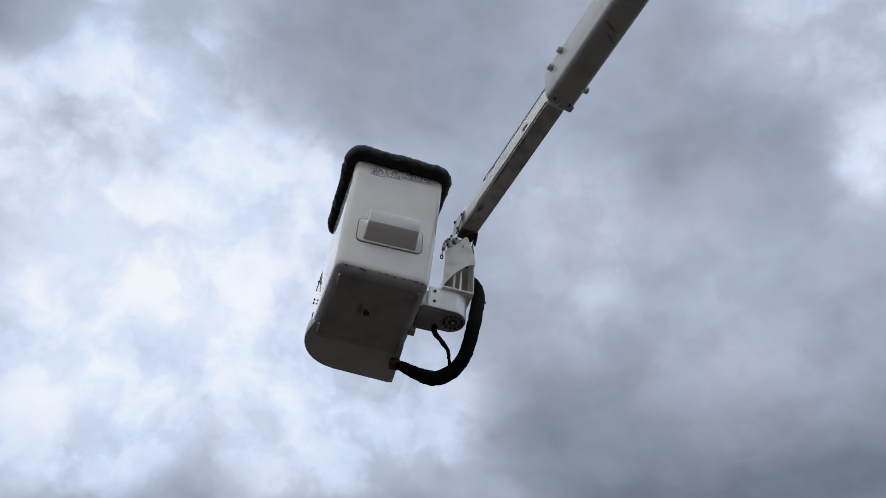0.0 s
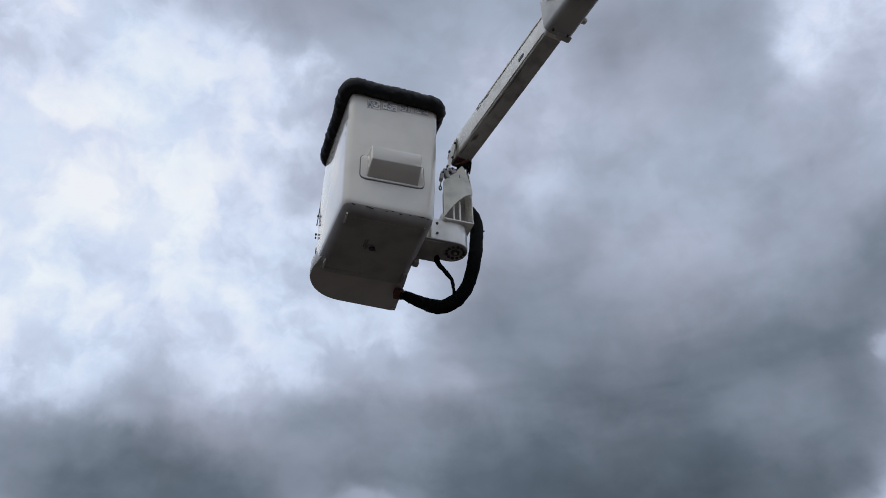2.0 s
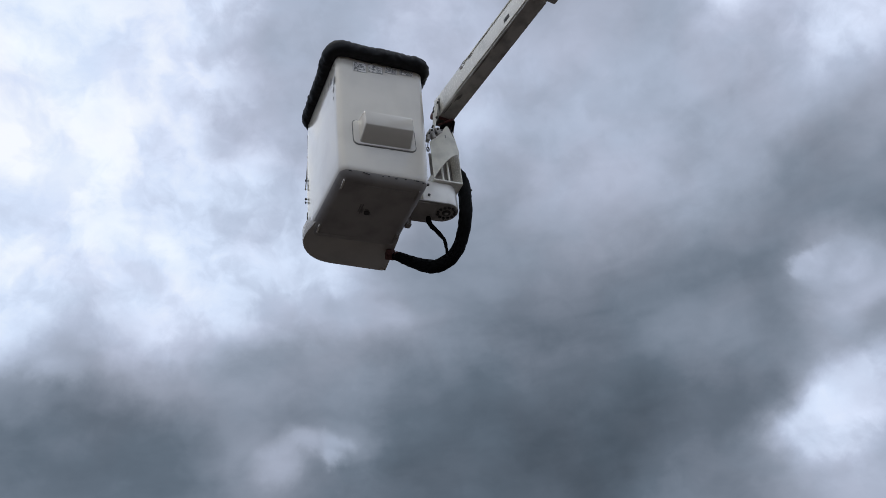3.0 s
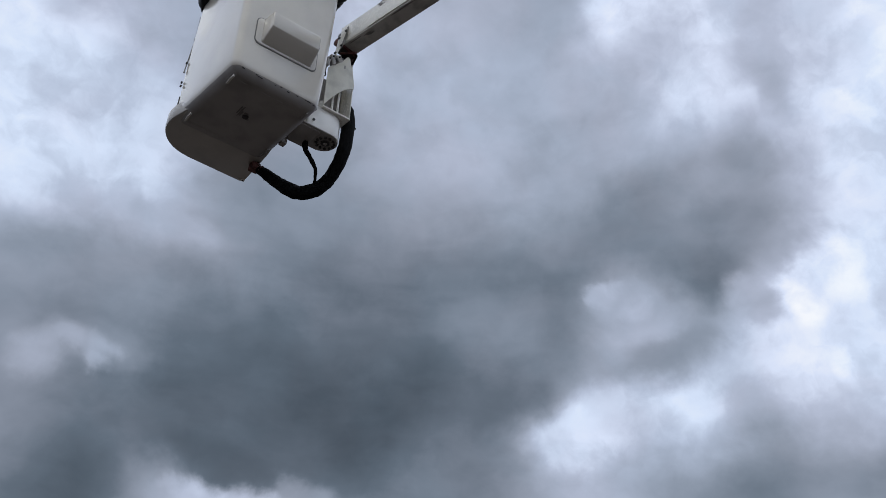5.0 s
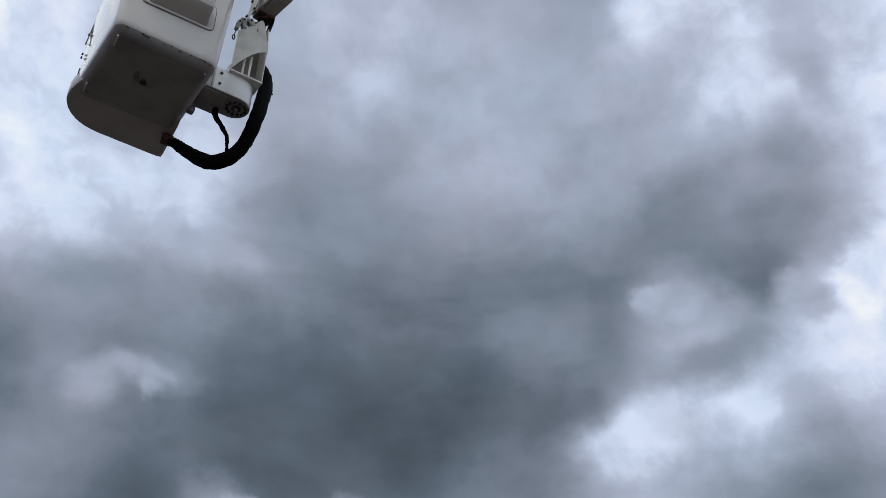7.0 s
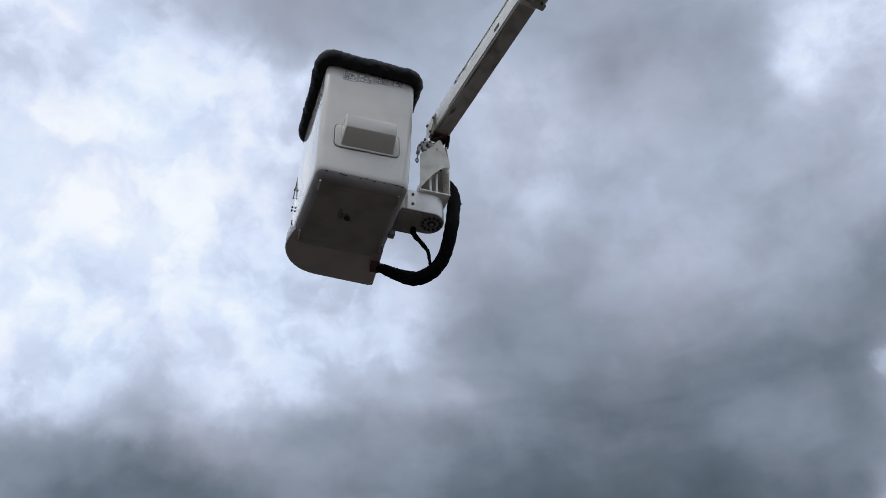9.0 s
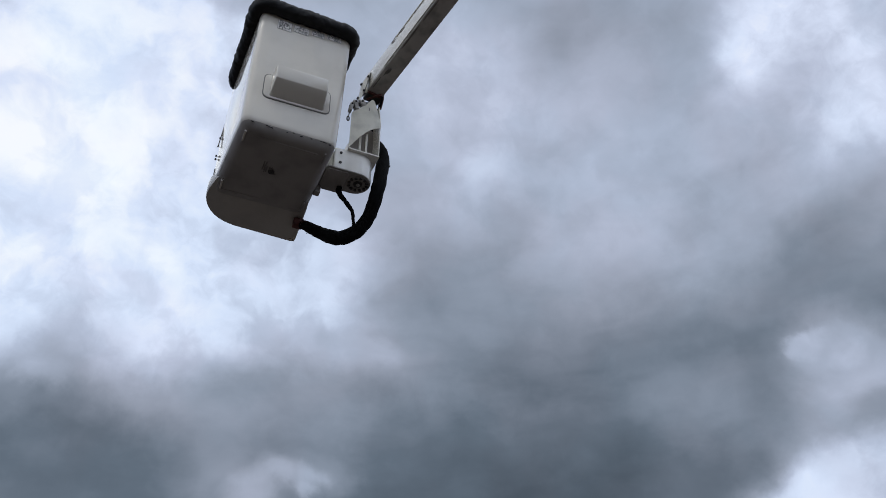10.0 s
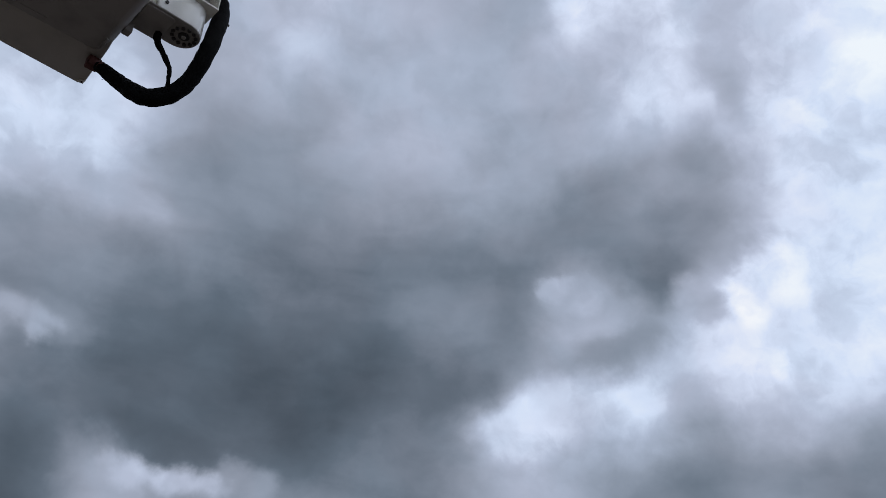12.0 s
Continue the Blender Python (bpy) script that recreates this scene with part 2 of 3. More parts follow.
# ---- materials ----
def material(name, base, rough=0.5, metal=0.0, dark=0.7, scale=6.0, grain=60.0, bump=0.1, amount=0.5, coat=0.0, low=0.45, high=0.7, gloss=0.5):
    """Base colour with large stains towards a darker tone, fine grain in colour and relief."""
    m = bpy.data.materials.new(name)
    m.use_nodes = True
    nt = m.node_tree
    b = nt.nodes["Principled BSDF"]
    tc = nt.nodes.new("ShaderNodeTexCoord").outputs["Object"]
    big, small = nt.nodes.new("ShaderNodeTexNoise"), nt.nodes.new("ShaderNodeTexNoise")
    for n, s, d in ((big, scale, 5.0), (small, grain, 3.0)):
        n.inputs["Scale"].default_value, n.inputs["Detail"].default_value = s, d
        nt.links.new(tc, n.inputs["Vector"])
    r = nt.nodes.new("ShaderNodeMapRange")
    r.inputs["From Min"].default_value, r.inputs["From Max"].default_value = low, high
    nt.links.new(big.outputs["Fac"], r.inputs["Value"])
    f = nt.nodes.new("ShaderNodeMath")
    f.operation = "MULTIPLY"
    nt.links.new(r.outputs[0], f.inputs[0])
    f.inputs[1].default_value = amount
    mix = nt.nodes.new("ShaderNodeMix")
    mix.data_type = "RGBA"
    nt.links.new(f.outputs[0], mix.inputs["Factor"])
    mix.inputs[6].default_value = (*base, 1)
    mix.inputs[7].default_value = (*[c * dark for c in base], 1)
    nt.links.new(mix.outputs[2], b.inputs["Base Color"])
    rr = nt.nodes.new("ShaderNodeMapRange")
    rr.inputs["To Min"].default_value, rr.inputs["To Max"].default_value = rough * 0.8, min(1.0, rough * 1.25)
    nt.links.new(small.outputs["Fac"], rr.inputs["Value"])
    nt.links.new(rr.outputs[0], b.inputs["Roughness"])
    b.inputs["Metallic"].default_value, b.inputs["Coat Weight"].default_value = metal, coat
    b.inputs["Specular IOR Level"].default_value = gloss
    if bump:
        bp = nt.nodes.new("ShaderNodeBump")
        bp.inputs["Strength"].default_value, bp.inputs["Distance"].default_value = bump, 0.004
        nt.links.new(small.outputs["Fac"], bp.inputs["Height"])
        nt.links.new(bp.outputs[0], b.inputs["Normal"])
    return m


GEL = material("ivory_gelcoat", (0.645, 0.602, 0.525), 0.22, dark=0.8, scale=4, grain=90, bump=0.02, amount=0.55, coat=0.9)
# ledge gelcoat, a darker tone than the bucket's ivory
LEDGE = material("darker_gelcoat", (0.45, 0.422, 0.38), 0.35, dark=0.7, scale=4, grain=110, bump=0.05, amount=0.7, coat=0.3)
SCUFFSHADE = material("scuffed_shade_grey", (0.34, 0.318, 0.30), 0.5, dark=0.55, scale=5, grain=140, bump=0.12, amount=0.7)
PAINT = material("white_boom_paint", (0.79, 0.76, 0.68), 0.26, dark=0.5, scale=7, grain=70, bump=0.04, amount=0.5, coat=0.4, low=0.5, high=0.75)
# boom white again, with the outer section's shade put into its colour
SHADEPAINT = material("shaded_white_boom_paint", (0.46, 0.45, 0.42), 0.36, dark=0.6, scale=6, grain=80, bump=0.05, amount=0.6, coat=0.2)
SCUFF = material("rubbed_grey_mark", (0.27, 0.26, 0.245), 0.6, dark=0.7, scale=40, grain=200, bump=0.05)
GLOSS = material("glossy_white_paint", (0.84, 0.82, 0.77), 0.2, dark=0.75, scale=8, grain=80, bump=0.03, amount=0.4, coat=0.9)
CAST = material("grey_white_cast_paint", (0.70, 0.675, 0.58), 0.4, dark=0.55, scale=9, grain=110, bump=0.1, amount=0.6)
GRIMESHADE = material("grimy_shaded_paint", (0.50, 0.475, 0.44), 0.6, dark=0.45, scale=9, grain=90, bump=0.1, amount=0.8)
FABRIC = material("black_vinyl_fabric", (0.005, 0.005, 0.006), 0.55, dark=0.5, scale=14, grain=120, bump=0.5, amount=0.8, gloss=0.3)
RUBBER = material("black_hose_sleeve", (0.004, 0.004, 0.004), 0.9, dark=0.5, scale=20, grain=300, bump=0.6, amount=0.7, gloss=0.1)
STEEL = material("dull_zinc_steel", (0.35, 0.34, 0.32), 0.45, metal=0.8, dark=0.5, scale=25, grain=200, bump=0.1)
DARK = material("dark_oxide_steel", (0.035, 0.032, 0.03), 0.6, dark=0.5, scale=25, grain=200, bump=0.2)
RUST = material("red_brown_primer", (0.095, 0.026, 0.020), 0.7, dark=0.4, scale=30, grain=160, bump=0.3, amount=0.9)
LABEL = material("grey_white_sticker", (0.74, 0.72, 0.68), 0.5, dark=0.85, scale=20, grain=200, bump=0.0)
SEAL = material("grey_sealant", (0.15, 0.145, 0.135), 0.6, dark=0.6, scale=30, grain=200, bump=0.1)
SMUDGE = material("dark_smudge", (0.17, 0.155, 0.145), 0.6, dark=0.6, scale=40, grain=200, bump=0.1)
PRINT = material("grey_print", (0.19, 0.187, 0.183), 0.6, dark=0.8, scale=40, grain=200, bump=0.0)
TARMAC = material("dusty_asphalt", (0.058, 0.046, 0.038), 0.9, dark=0.65, scale=0.6, grain=40, bump=0.4, amount=0.8)

Z0 = 4.5                                   # the bucket's floor above the ground


# ---- mesh helpers ----
def part(name, bm, mat, parent=None, label="", smooth=True):
    bmesh.ops.recalc_face_normals(bm, faces=bm.faces)
    me = bpy.data.meshes.new(name)
    bm.to_mesh(me)
    bm.free()
    me.materials.append(mat)
    if smooth:
        for p in me.polygons:
            p.use_smooth = True
        me.set_sharp_from_angle(angle=radians(40))
    ob = new(name, me)
    if parent:
        ob.parent = parent
    if label:
        tagged(ob, label)
    return ob


def thing(name, x, y, z, label, category, group=""):
    ob = new(name)
    ob.empty_display_size = 0.1
    ob.matrix_world = pose(x, y, z)
    return tagged(ob, label, category, group)


def rounded(x0, x1, y0, y1, radii, steps=6):
    """Corner points of a rounded rectangle, anticlockwise; one radius a corner: (x0,y0), (x1,y0), (x1,y1), (x0,y1)."""
    if isinstance(radii, (int, float)):
        radii = (radii,) * 4
    pts = []
    for (cx, cy, sx, sy, a0), r in zip(((x0, y0, 1, 1, 180), (x1, y0, -1, 1, 270), (x1, y1, -1, -1, 0), (x0, y1, 1, -1, 90)), radii):
        for i in range(steps + 1):
            a = radians(a0 + 90 * i / steps)
            pts.append((cx + sx * r + r * math.cos(a), cy + sy * r + r * math.sin(a)))
    return pts


def loft(bm, rings, cap=(True, True)):
    loops = [[bm.verts.new(p) for p in ring] for ring in rings]
    n = len(loops[0])
    for a, b in zip(loops, loops[1:]):
        for i in range(n):
            bm.faces.new((a[i], a[(i + 1) % n], b[(i + 1) % n], b[i]))
    if cap[0]:
        bm.faces.new(loops[0][::-1])
    if cap[1]:
        bm.faces.new(loops[-1])
    return loops


def slab(bm, outline, lo, hi, m=Matrix(), edge=0.0):
    """A plate of the 2D outline between lo and hi along local z, with a small edge round."""
    c = Vector((sum(p[0] for p in outline) / len(outline), sum(p[1] for p in outline) / len(outline)))
    def ring(z, inset):
        res = []
        for p in outline:
            d = Vector(p) - c
            k = max(0.0, 1 - inset / max(d.length, 1e-6))
            res.append(m @ Vector((c.x + d.x * k, c.y + d.y * k, z)))
        return res
    if edge:
        rings = [ring(lo, edge), ring(lo + edge * 0.3, edge * 0.3), ring(lo + edge, 0), ring(hi - edge, 0), ring(hi - edge * 0.3, edge * 0.3), ring(hi, edge)]
    else:
        rings = [ring(lo, 0), ring(hi, 0)]
    loft(bm, rings)


def block(bm, x0, x1, y0, y1, z0, z1, m=Matrix(), r=0.004):
    slab(bm, rounded(x0, x1, y0, y1, r, 2), z0, z1, m, min(r, (z1 - z0) * 0.3))


def rod(bm, a, b, radius, sides=14, edge=0.0):
    a, b = Vector(a), Vector(b)
    m = Matrix.Translation(a) @ (b - a).to_track_quat("Z", "Y").to_matrix().to_4x4()
    o = [(radius * math.cos(2 * math.pi * i / sides), radius * math.sin(2 * math.pi * i / sides)) for i in range(sides)]
    slab(bm, o, 0, (b - a).length, m, edge)


def spline(points, steps=10):
    """A smooth line through the points (Catmull-Rom)."""
    pts = [Vector(p) for p in points]
    pts = [pts[0] * 2 - pts[1]] + pts + [pts[-1] * 2 - pts[-2]]
    res = []
    for i in range(1, len(pts) - 2):
        p0, p1, p2, p3 = pts[i - 1:i + 3]
        for s in range(steps):
            t = s / steps
            res.append(0.5 * ((2 * p1) + (p2 - p0) * t + (2 * p0 - 5 * p1 + 4 * p2 - p3) * t * t + (3 * p1 - p0 - 3 * p2 + p3) * t ** 3))
    return res + [pts[-2]]


def tube(bm, line, radius, sides=16, rough=0.0, freq=20.0, closed=False):
    """A sleeve along a line; rough: how far its cloth bulges and folds."""
    rings, up = [], Vector((0.3, 0.2, 1)).normalized()
    n = len(line)
    for i, p in enumerate(line):
        d = ((line[(i + 1) % n] if closed or i + 1 < n else p) - (line[i - 1] if closed or i else p)).normalized()
        side = d.cross(up)
        if side.length < 0.1:
            side = d.cross(Vector((1, 0, 0)))
        side.normalize()
        top = side.cross(d).normalized()
        up = top
        ring = []
        for k in range(sides):
            a = 2 * math.pi * k / sides
            w = side * math.cos(a) + top * math.sin(a)
            r = radius(i / (n - 1)) if callable(radius) else radius
            if rough:
                q = (p + w * r) * freq
                r *= 1 + rough * (noise.noise(q) + 0.6 * noise.noise(q * 2.3))
            ring.append(p + w * r)
        rings.append(ring)
    if closed:
        rings.append(rings[0])
        loft(bm, rings, (False, False))
        bmesh.ops.remove_doubles(bm, verts=bm.verts, dist=1e-5)
    else:
        loft(bm, rings)


# ---- ground, out of sight below the camera ----
bm = bmesh.new()
bmesh.ops.create_grid(bm, x_segments=8, y_segments=8, size=1500)
tagged(part("ground", bm, TARMAC), "worn dusty brown-grey asphalt yard under the lift", "ground", kind="structure")


# ---- work bucket ----
FRONT_B, FRONT_T = 0.0, -0.030           # the front wall at the floor and at the rim
BACK_B, BACK_T = 0.735, 0.715
HALF_B, HALF_T = 0.288, 0.308
RIM = 1.00


def flare(y, z):
    """How far the outboard side wall spreads towards the floor and the back."""
    return -(0.031 + 0.016 * max(0.0, 1 - z / RIM)) * min(1.0, max(0.0, y / 0.70)) - 0.006 * math.sin(math.pi * min(1.0, max(0.0, z)))


def bucket_ring(z, inset=0.0, wall=0.0):
    k = max(0.0, z) / RIM
    h = HALF_B + (HALF_T - HALF_B) * k - inset - wall
    y0 = FRONT_B + (FRONT_T - FRONT_B) * k + inset + wall
    y1 = BACK_B + (BACK_T - BACK_B) * k - inset - wall
    r = max(0.012, 0.044 + 0.018 * max(0.0, 1 - z / 0.2) - inset * 0.6 - wall)
    return [(x + flare(y, z) * (0.5 - x / (2 * h)), y, z) for x, y in rounded(-h, h + 0.006, y0, y1, r, 7)]


def work_bucket():
    t = thing("work_bucket", 0, 0, Z0, "ivory fibreglass lift bucket with scuffed underside, its shade partly in the colour, beside the boom tip", "lift bucket")
    bm = bmesh.new()
    R = 0.072
    rings = [bucket_ring(R - R * math.cos(radians(a)), R - R * math.sin(radians(a))) for a in (0, 15, 30, 45, 60, 75, 90)]
    rings += [bucket_ring(z) for z in (0.15, 0.3, 0.45, 0.6, 0.8, RIM)]
    rings += [bucket_ring(RIM, 0, 0.008), bucket_ring(RIM - 0.01, 0, 0.010), bucket_ring(0.03, 0, 0.012)]
    loft(bm, rings)
    part("body", bm, GEL, t)
    # scuffed floor panel; its dark tone also paints shade up the rounded edge
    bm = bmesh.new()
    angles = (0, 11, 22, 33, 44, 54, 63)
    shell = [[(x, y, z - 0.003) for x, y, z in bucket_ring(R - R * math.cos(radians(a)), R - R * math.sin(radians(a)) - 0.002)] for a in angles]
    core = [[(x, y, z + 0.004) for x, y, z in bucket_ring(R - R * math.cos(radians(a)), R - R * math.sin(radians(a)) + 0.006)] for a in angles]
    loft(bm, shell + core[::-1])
    floor_panel = part("scuff_shade_panel", bm, SCUFFSHADE, t, "scuffed panel under the bucket floor, dark with shade put into its colour")
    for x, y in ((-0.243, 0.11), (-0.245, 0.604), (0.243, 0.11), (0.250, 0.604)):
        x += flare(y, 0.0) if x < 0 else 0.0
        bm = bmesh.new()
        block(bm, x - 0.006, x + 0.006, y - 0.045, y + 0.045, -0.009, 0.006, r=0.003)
        part("rib", bm, GEL if x < 0 else SCUFFSHADE, t)
    bm = bmesh.new()
    rod(bm, (-0.023, 0.356, -0.012), (-0.023, 0.356, 0.0), 0.020, 18, 0.003)
    part("drain_plug", bm, DARK, floor_panel)
    for x0, x1, y0, y1 in ((-0.285, -0.02, 0.643, 0.647), (-0.20, 0.20, 0.086, 0.090)):
        bm = bmesh.new()
        block(bm, x0, x1, y0, y1, -0.0055, 0.002, r=0.002)
        part("bead", bm, SCUFFSHADE, floor_panel)
    bm = bmesh.new()
    block(bm, -0.062, -0.052, 0.32, 0.37, -0.0065, -0.003, r=0.002)
    block(bm, -0.085, -0.078, 0.28, 0.36, -0.0060, -0.003, r=0.002)
    part("scratch", bm, SMUDGE, floor_panel)
    for k, (x, y, w, l) in enumerate(((-0.030, 0.338, 0.012, 0.020), (-0.068, 0.325, 0.005, 0.045), (-0.004, 0.372, 0.010, 0.008))):
        bm = bmesh.new()
        bmesh.ops.create_icosphere(bm, subdivisions=3, radius=1.0)
        for v in bm.verts:
            q = 1 + 0.8 * noise.noise(v.co * 2.2 + Vector((6.0 * k, 2, 0)))
            v.co = Vector((x + w * v.co.x * q, y + l * v.co.y * q, -0.0052 + 0.0012 * v.co.z))
        part("smudge", bm, SMUDGE, floor_panel)
    # moulded step on the front wall
    m = Matrix.Translation((0, -0.010, 0.345)) @ Matrix.Rotation(radians(-2.0), 4, "Y") @ Matrix.Rotation(radians(90), 4, "X") @ Matrix.Rotation(radians(1.7), 4, "X")
    bm = bmesh.new()
    slab(bm, rounded(-0.205, 0.212, -0.095, 0.100, 0.035), -0.004, 0.007, m, 0.004)
    step = part("step", bm, GEL, t, "moulded ivory foot step on a raised flange")
    bm = bmesh.new()
    slab(bm, rounded(-0.2100, 0.2165, -0.1010, 0.1045, 0.039), -0.004, 0.003, m)
    part("sealant_line", bm, SEAL, step)
    bm = bmesh.new()
    lo = [(x, -0.012, z) for x, z in rounded(-0.166, 0.176, 0.262, 0.452, 0.014, 4)]
    mid = [(x, -0.085, z) for x, z in rounded(-0.160, 0.170, 0.300, 0.444, 0.012, 4)]
    hi = [(x, -0.121, z) for x, z in rounded(-0.157, 0.167, 0.321, 0.437, 0.010, 4)]
    cap = [(x, -0.126, z) for x, z in rounded(-0.152, 0.162, 0.327, 0.432, 0.008, 4)]
    turn = Matrix.Translation((0, 0, 0.345)) @ Matrix.Rotation(radians(-2.0), 4, "Y") @ Matrix.Translation((0, 0, -0.345))
    loft(bm, [[turn @ Vector(q) for q in ring] for ring in (lo, mid, hi, cap)])
    part("step_box", bm, GEL, step)
    # instruction stickers below the rim
    for x0, x1, z0, z1, n in ((-0.192, -0.100, 0.880, 0.967, 7), (-0.085, 0.016, 0.898, 0.966, 6), (0.036, 0.122, 0.922, 0.978, 5), (0.140, 0.240, 0.936, 0.988, 4)):
        s = Matrix.Translation(((x0 + x1) / 2, FRONT_T * (z0 + z1) / 2 - 0.0010, (z0 + z1) / 2)) @ Matrix.Rotation(radians(90 + 1.7), 4, "X")
        w, h = (x1 - x0) / 2, (z1 - z0) / 2
        bm = bmesh.new()
        slab(bm, rounded(-w, w, -h, h, 0.004, 2), 0, 0.0012, s)
        sticker = part("sticker", bm, LABEL, t, "pale instruction sticker with rows of grey print")
        bm = bmesh.new()
        for i in range(n):
            v = h - (i + 0.8) * 2 * h / (n + 0.6)
            u = -w * 0.86
            while u < w * 0.8:
                step_u = w * random.uniform(0.10, 0.55)
                if random.random() < 0.8:
                    tall = h * random.choice((0.35, 0.5, 0.7)) / n
                    block(bm, u, min(u + step_u, w * 0.86), v - tall, v + tall, 0.0008, 0.0020, s, 0.0005)
                u += step_u + w * 0.06
        part("print_rows", bm, PRINT, sticker)
        bm = bmesh.new()
        for a, b, c, d in ((-w, w, h - 0.002, h), (-w, w, -h, -h + 0.002), (-w, -w + 0.002, -h, h), (w - 0.002, w, -h, h)):
            block(bm, a, b, c, d, 0.0008, 0.0018, s, 0.0004)
        part("border", bm, PRINT, sticker)
    # chips along the lower front edge
    random.seed(5)
    marks = [(c + random.gauss(0, w), random.uniform(0.003, 0.008)) for c, w, n in ((0.226, 0.016, 7), (-0.228, 0.012, 5), (-0.13, 0.03, 4), (0.0, 0.03, 6), (0.12, 0.04, 2)) for _ in range(n)]
    for x, s in marks:
        y, z = 0.005, 0.026 + 0.005 * math.sin(x * 70)
        bm = bmesh.new()
        bmesh.ops.create_icosphere(bm, subdivisions=2, radius=1.0)
        for v in bm.verts:
            k = 1 + 0.4 * noise.noise(v.co * 2 + Vector((x * 90, 0, 0)))
            v.co = Vector((x, y, z)) + Vector((v.co.x * s * 1.1 * k, v.co.y * s * 0.5 * k, v.co.z * s * 0.42 * k))
        part("chip", bm, DARK, t, "dark chipped spot in the gelcoat")
    # thin rod along the rear edge of the side wall, leaning off it lower down
    bm = bmesh.new()
    tube(bm, spline([(-0.334, 0.70, 0.90), (-0.335, 0.70, 0.69), (-0.343, 0.70, 0.52), (-0.351, 0.70, 0.385)], 8), 0.0035, 8)
    stay = part("stay_rod", bm, SEAL, t, "thin dark rod along the side wall's rear edge")
    for x, z, r in ((-0.337, 0.69, 0.007), (-0.349, 0.470, 0.0085), (-0.351, 0.39, 0.005)):
        bm = bmesh.new()
        rod(bm, (-0.285 + flare(0.70, z), 0.70, z), (x, 0.70, z), 0.0013, 8)
        part("standoff", bm, PAINT, stay)
        bm = bmesh.new()
        rod(bm, (x + 0.005, 0.70, z), (x - 0.005, 0.70, z), r, 10, 0.0015)
        part("lug", bm, DARK if r > 0.008 else STEEL, stay)
    for z in (0.304, 0.274):
        bm = bmesh.new()
        rod(bm, (-0.285 + flare(0.70, z), 0.70, z), (-0.345, 0.70, z), 0.0013, 8)
        part("standoff", bm, PAINT, t)
        bm = bmesh.new()
        rod(bm, (-0.344, 0.70, z), (-0.354, 0.70, z), 0.0085, 10, 0.002)
        part("bolt", bm, DARK, t)
    bm = bmesh.new()
    block(bm, -0.341, -0.31, 0.692, 0.706, 0.10, 0.19, r=0.004)
    part("edge_strip", bm, DARK, t)
    # dark patches painting the cover's reflection into the outboard wall
    for k, (y, z, s) in enumerate(((0.03, 0.80, 0.022), (0.05, 0.74, 0.016), (0.10, 0.86, 0.020), (0.16, 0.88, 0.014), (0.06, 0.67, 0.010), (0.24, 0.90, 0.016), (0.36, 0.91, 0.012))):
        bm = bmesh.new()
        bmesh.ops.create_icosphere(bm, subdivisions=3, radius=1.0)
        wall = -(HALF_B + (HALF_T - HALF_B) * z) + flare(y, z)
        for v in bm.verts:
            q = 1 + 0.7 * noise.noise(v.co * 2.4 + Vector((4.0 * k, 1, 0)))
            v.co = Vector((wall + 0.0012 * v.co.x, y + s * v.co.y * q, z + s * 1.5 * v.co.z * q))
        part("scrape_reflection", bm, SEAL, t)
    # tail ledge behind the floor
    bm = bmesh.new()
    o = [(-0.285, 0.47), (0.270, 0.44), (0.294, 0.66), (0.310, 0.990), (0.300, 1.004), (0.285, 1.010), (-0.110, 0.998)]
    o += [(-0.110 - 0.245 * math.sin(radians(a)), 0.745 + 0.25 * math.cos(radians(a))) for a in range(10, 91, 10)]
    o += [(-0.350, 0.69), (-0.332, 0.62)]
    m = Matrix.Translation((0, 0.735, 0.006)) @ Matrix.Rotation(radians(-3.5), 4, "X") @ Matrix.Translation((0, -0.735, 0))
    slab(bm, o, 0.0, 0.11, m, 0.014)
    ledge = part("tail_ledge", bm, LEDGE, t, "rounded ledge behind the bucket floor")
    bm = bmesh.new()
    slab(bm, [(0.262, 0.992), (0.300, 0.955), (0.304, 0.992)], -0.005, 0.004, m, 0.001)
    corner_plate = part("corner_plate", bm, PAINT, ledge, "small pale corner plate")
    bm = bmesh.new()
    rod(bm, m @ Vector((0.292, 0.980, -0.009)), m @ Vector((0.292, 0.980, -0.002)), 0.005, 8)
    part("screw", bm, DARK, corner_plate)
    bm = bmesh.new()
    block(bm, 0.236, 0.302, 0.738, 0.796, -0.056, 0.002, r=0.007)
    part("hose_socket", bm, RUST, t, "dark red-brown hose socket under the ledge")
    bm = bmesh.new()
    block(bm, 0.286, 0.325, 0.45, 0.50, 0.02, 0.10, r=0.006)
    part("wall_lug", bm, SCUFFSHADE, t)
    return t


work_bucket()

# soft cover over the rim
cover_thing = thing("rim_cover", 0, 0, Z0 + RIM, "black padded vinyl cover wrapped over the bucket rim, creased", "padded cover")
line = []
corner = rounded(-0.335, 0.322, -0.062, 0.725, 0.075, 8)
for i, p in enumerate(corner):
    q = corner[(i + 1) % len(corner)]
    n = max(1, int((Vector(q) - Vector(p)).length / 0.008))
    line += [Vector((p[0] + (q[0] - p[0]) * j / n, p[1] + (q[1] - p[1]) * j / n, 0.031)) for j in range(n)]
bm = bmesh.new()
tube(bm, line, 0.053, 26, rough=0.15, freq=27, closed=True)
part("padding", bm, FABRIC, cover_thing)


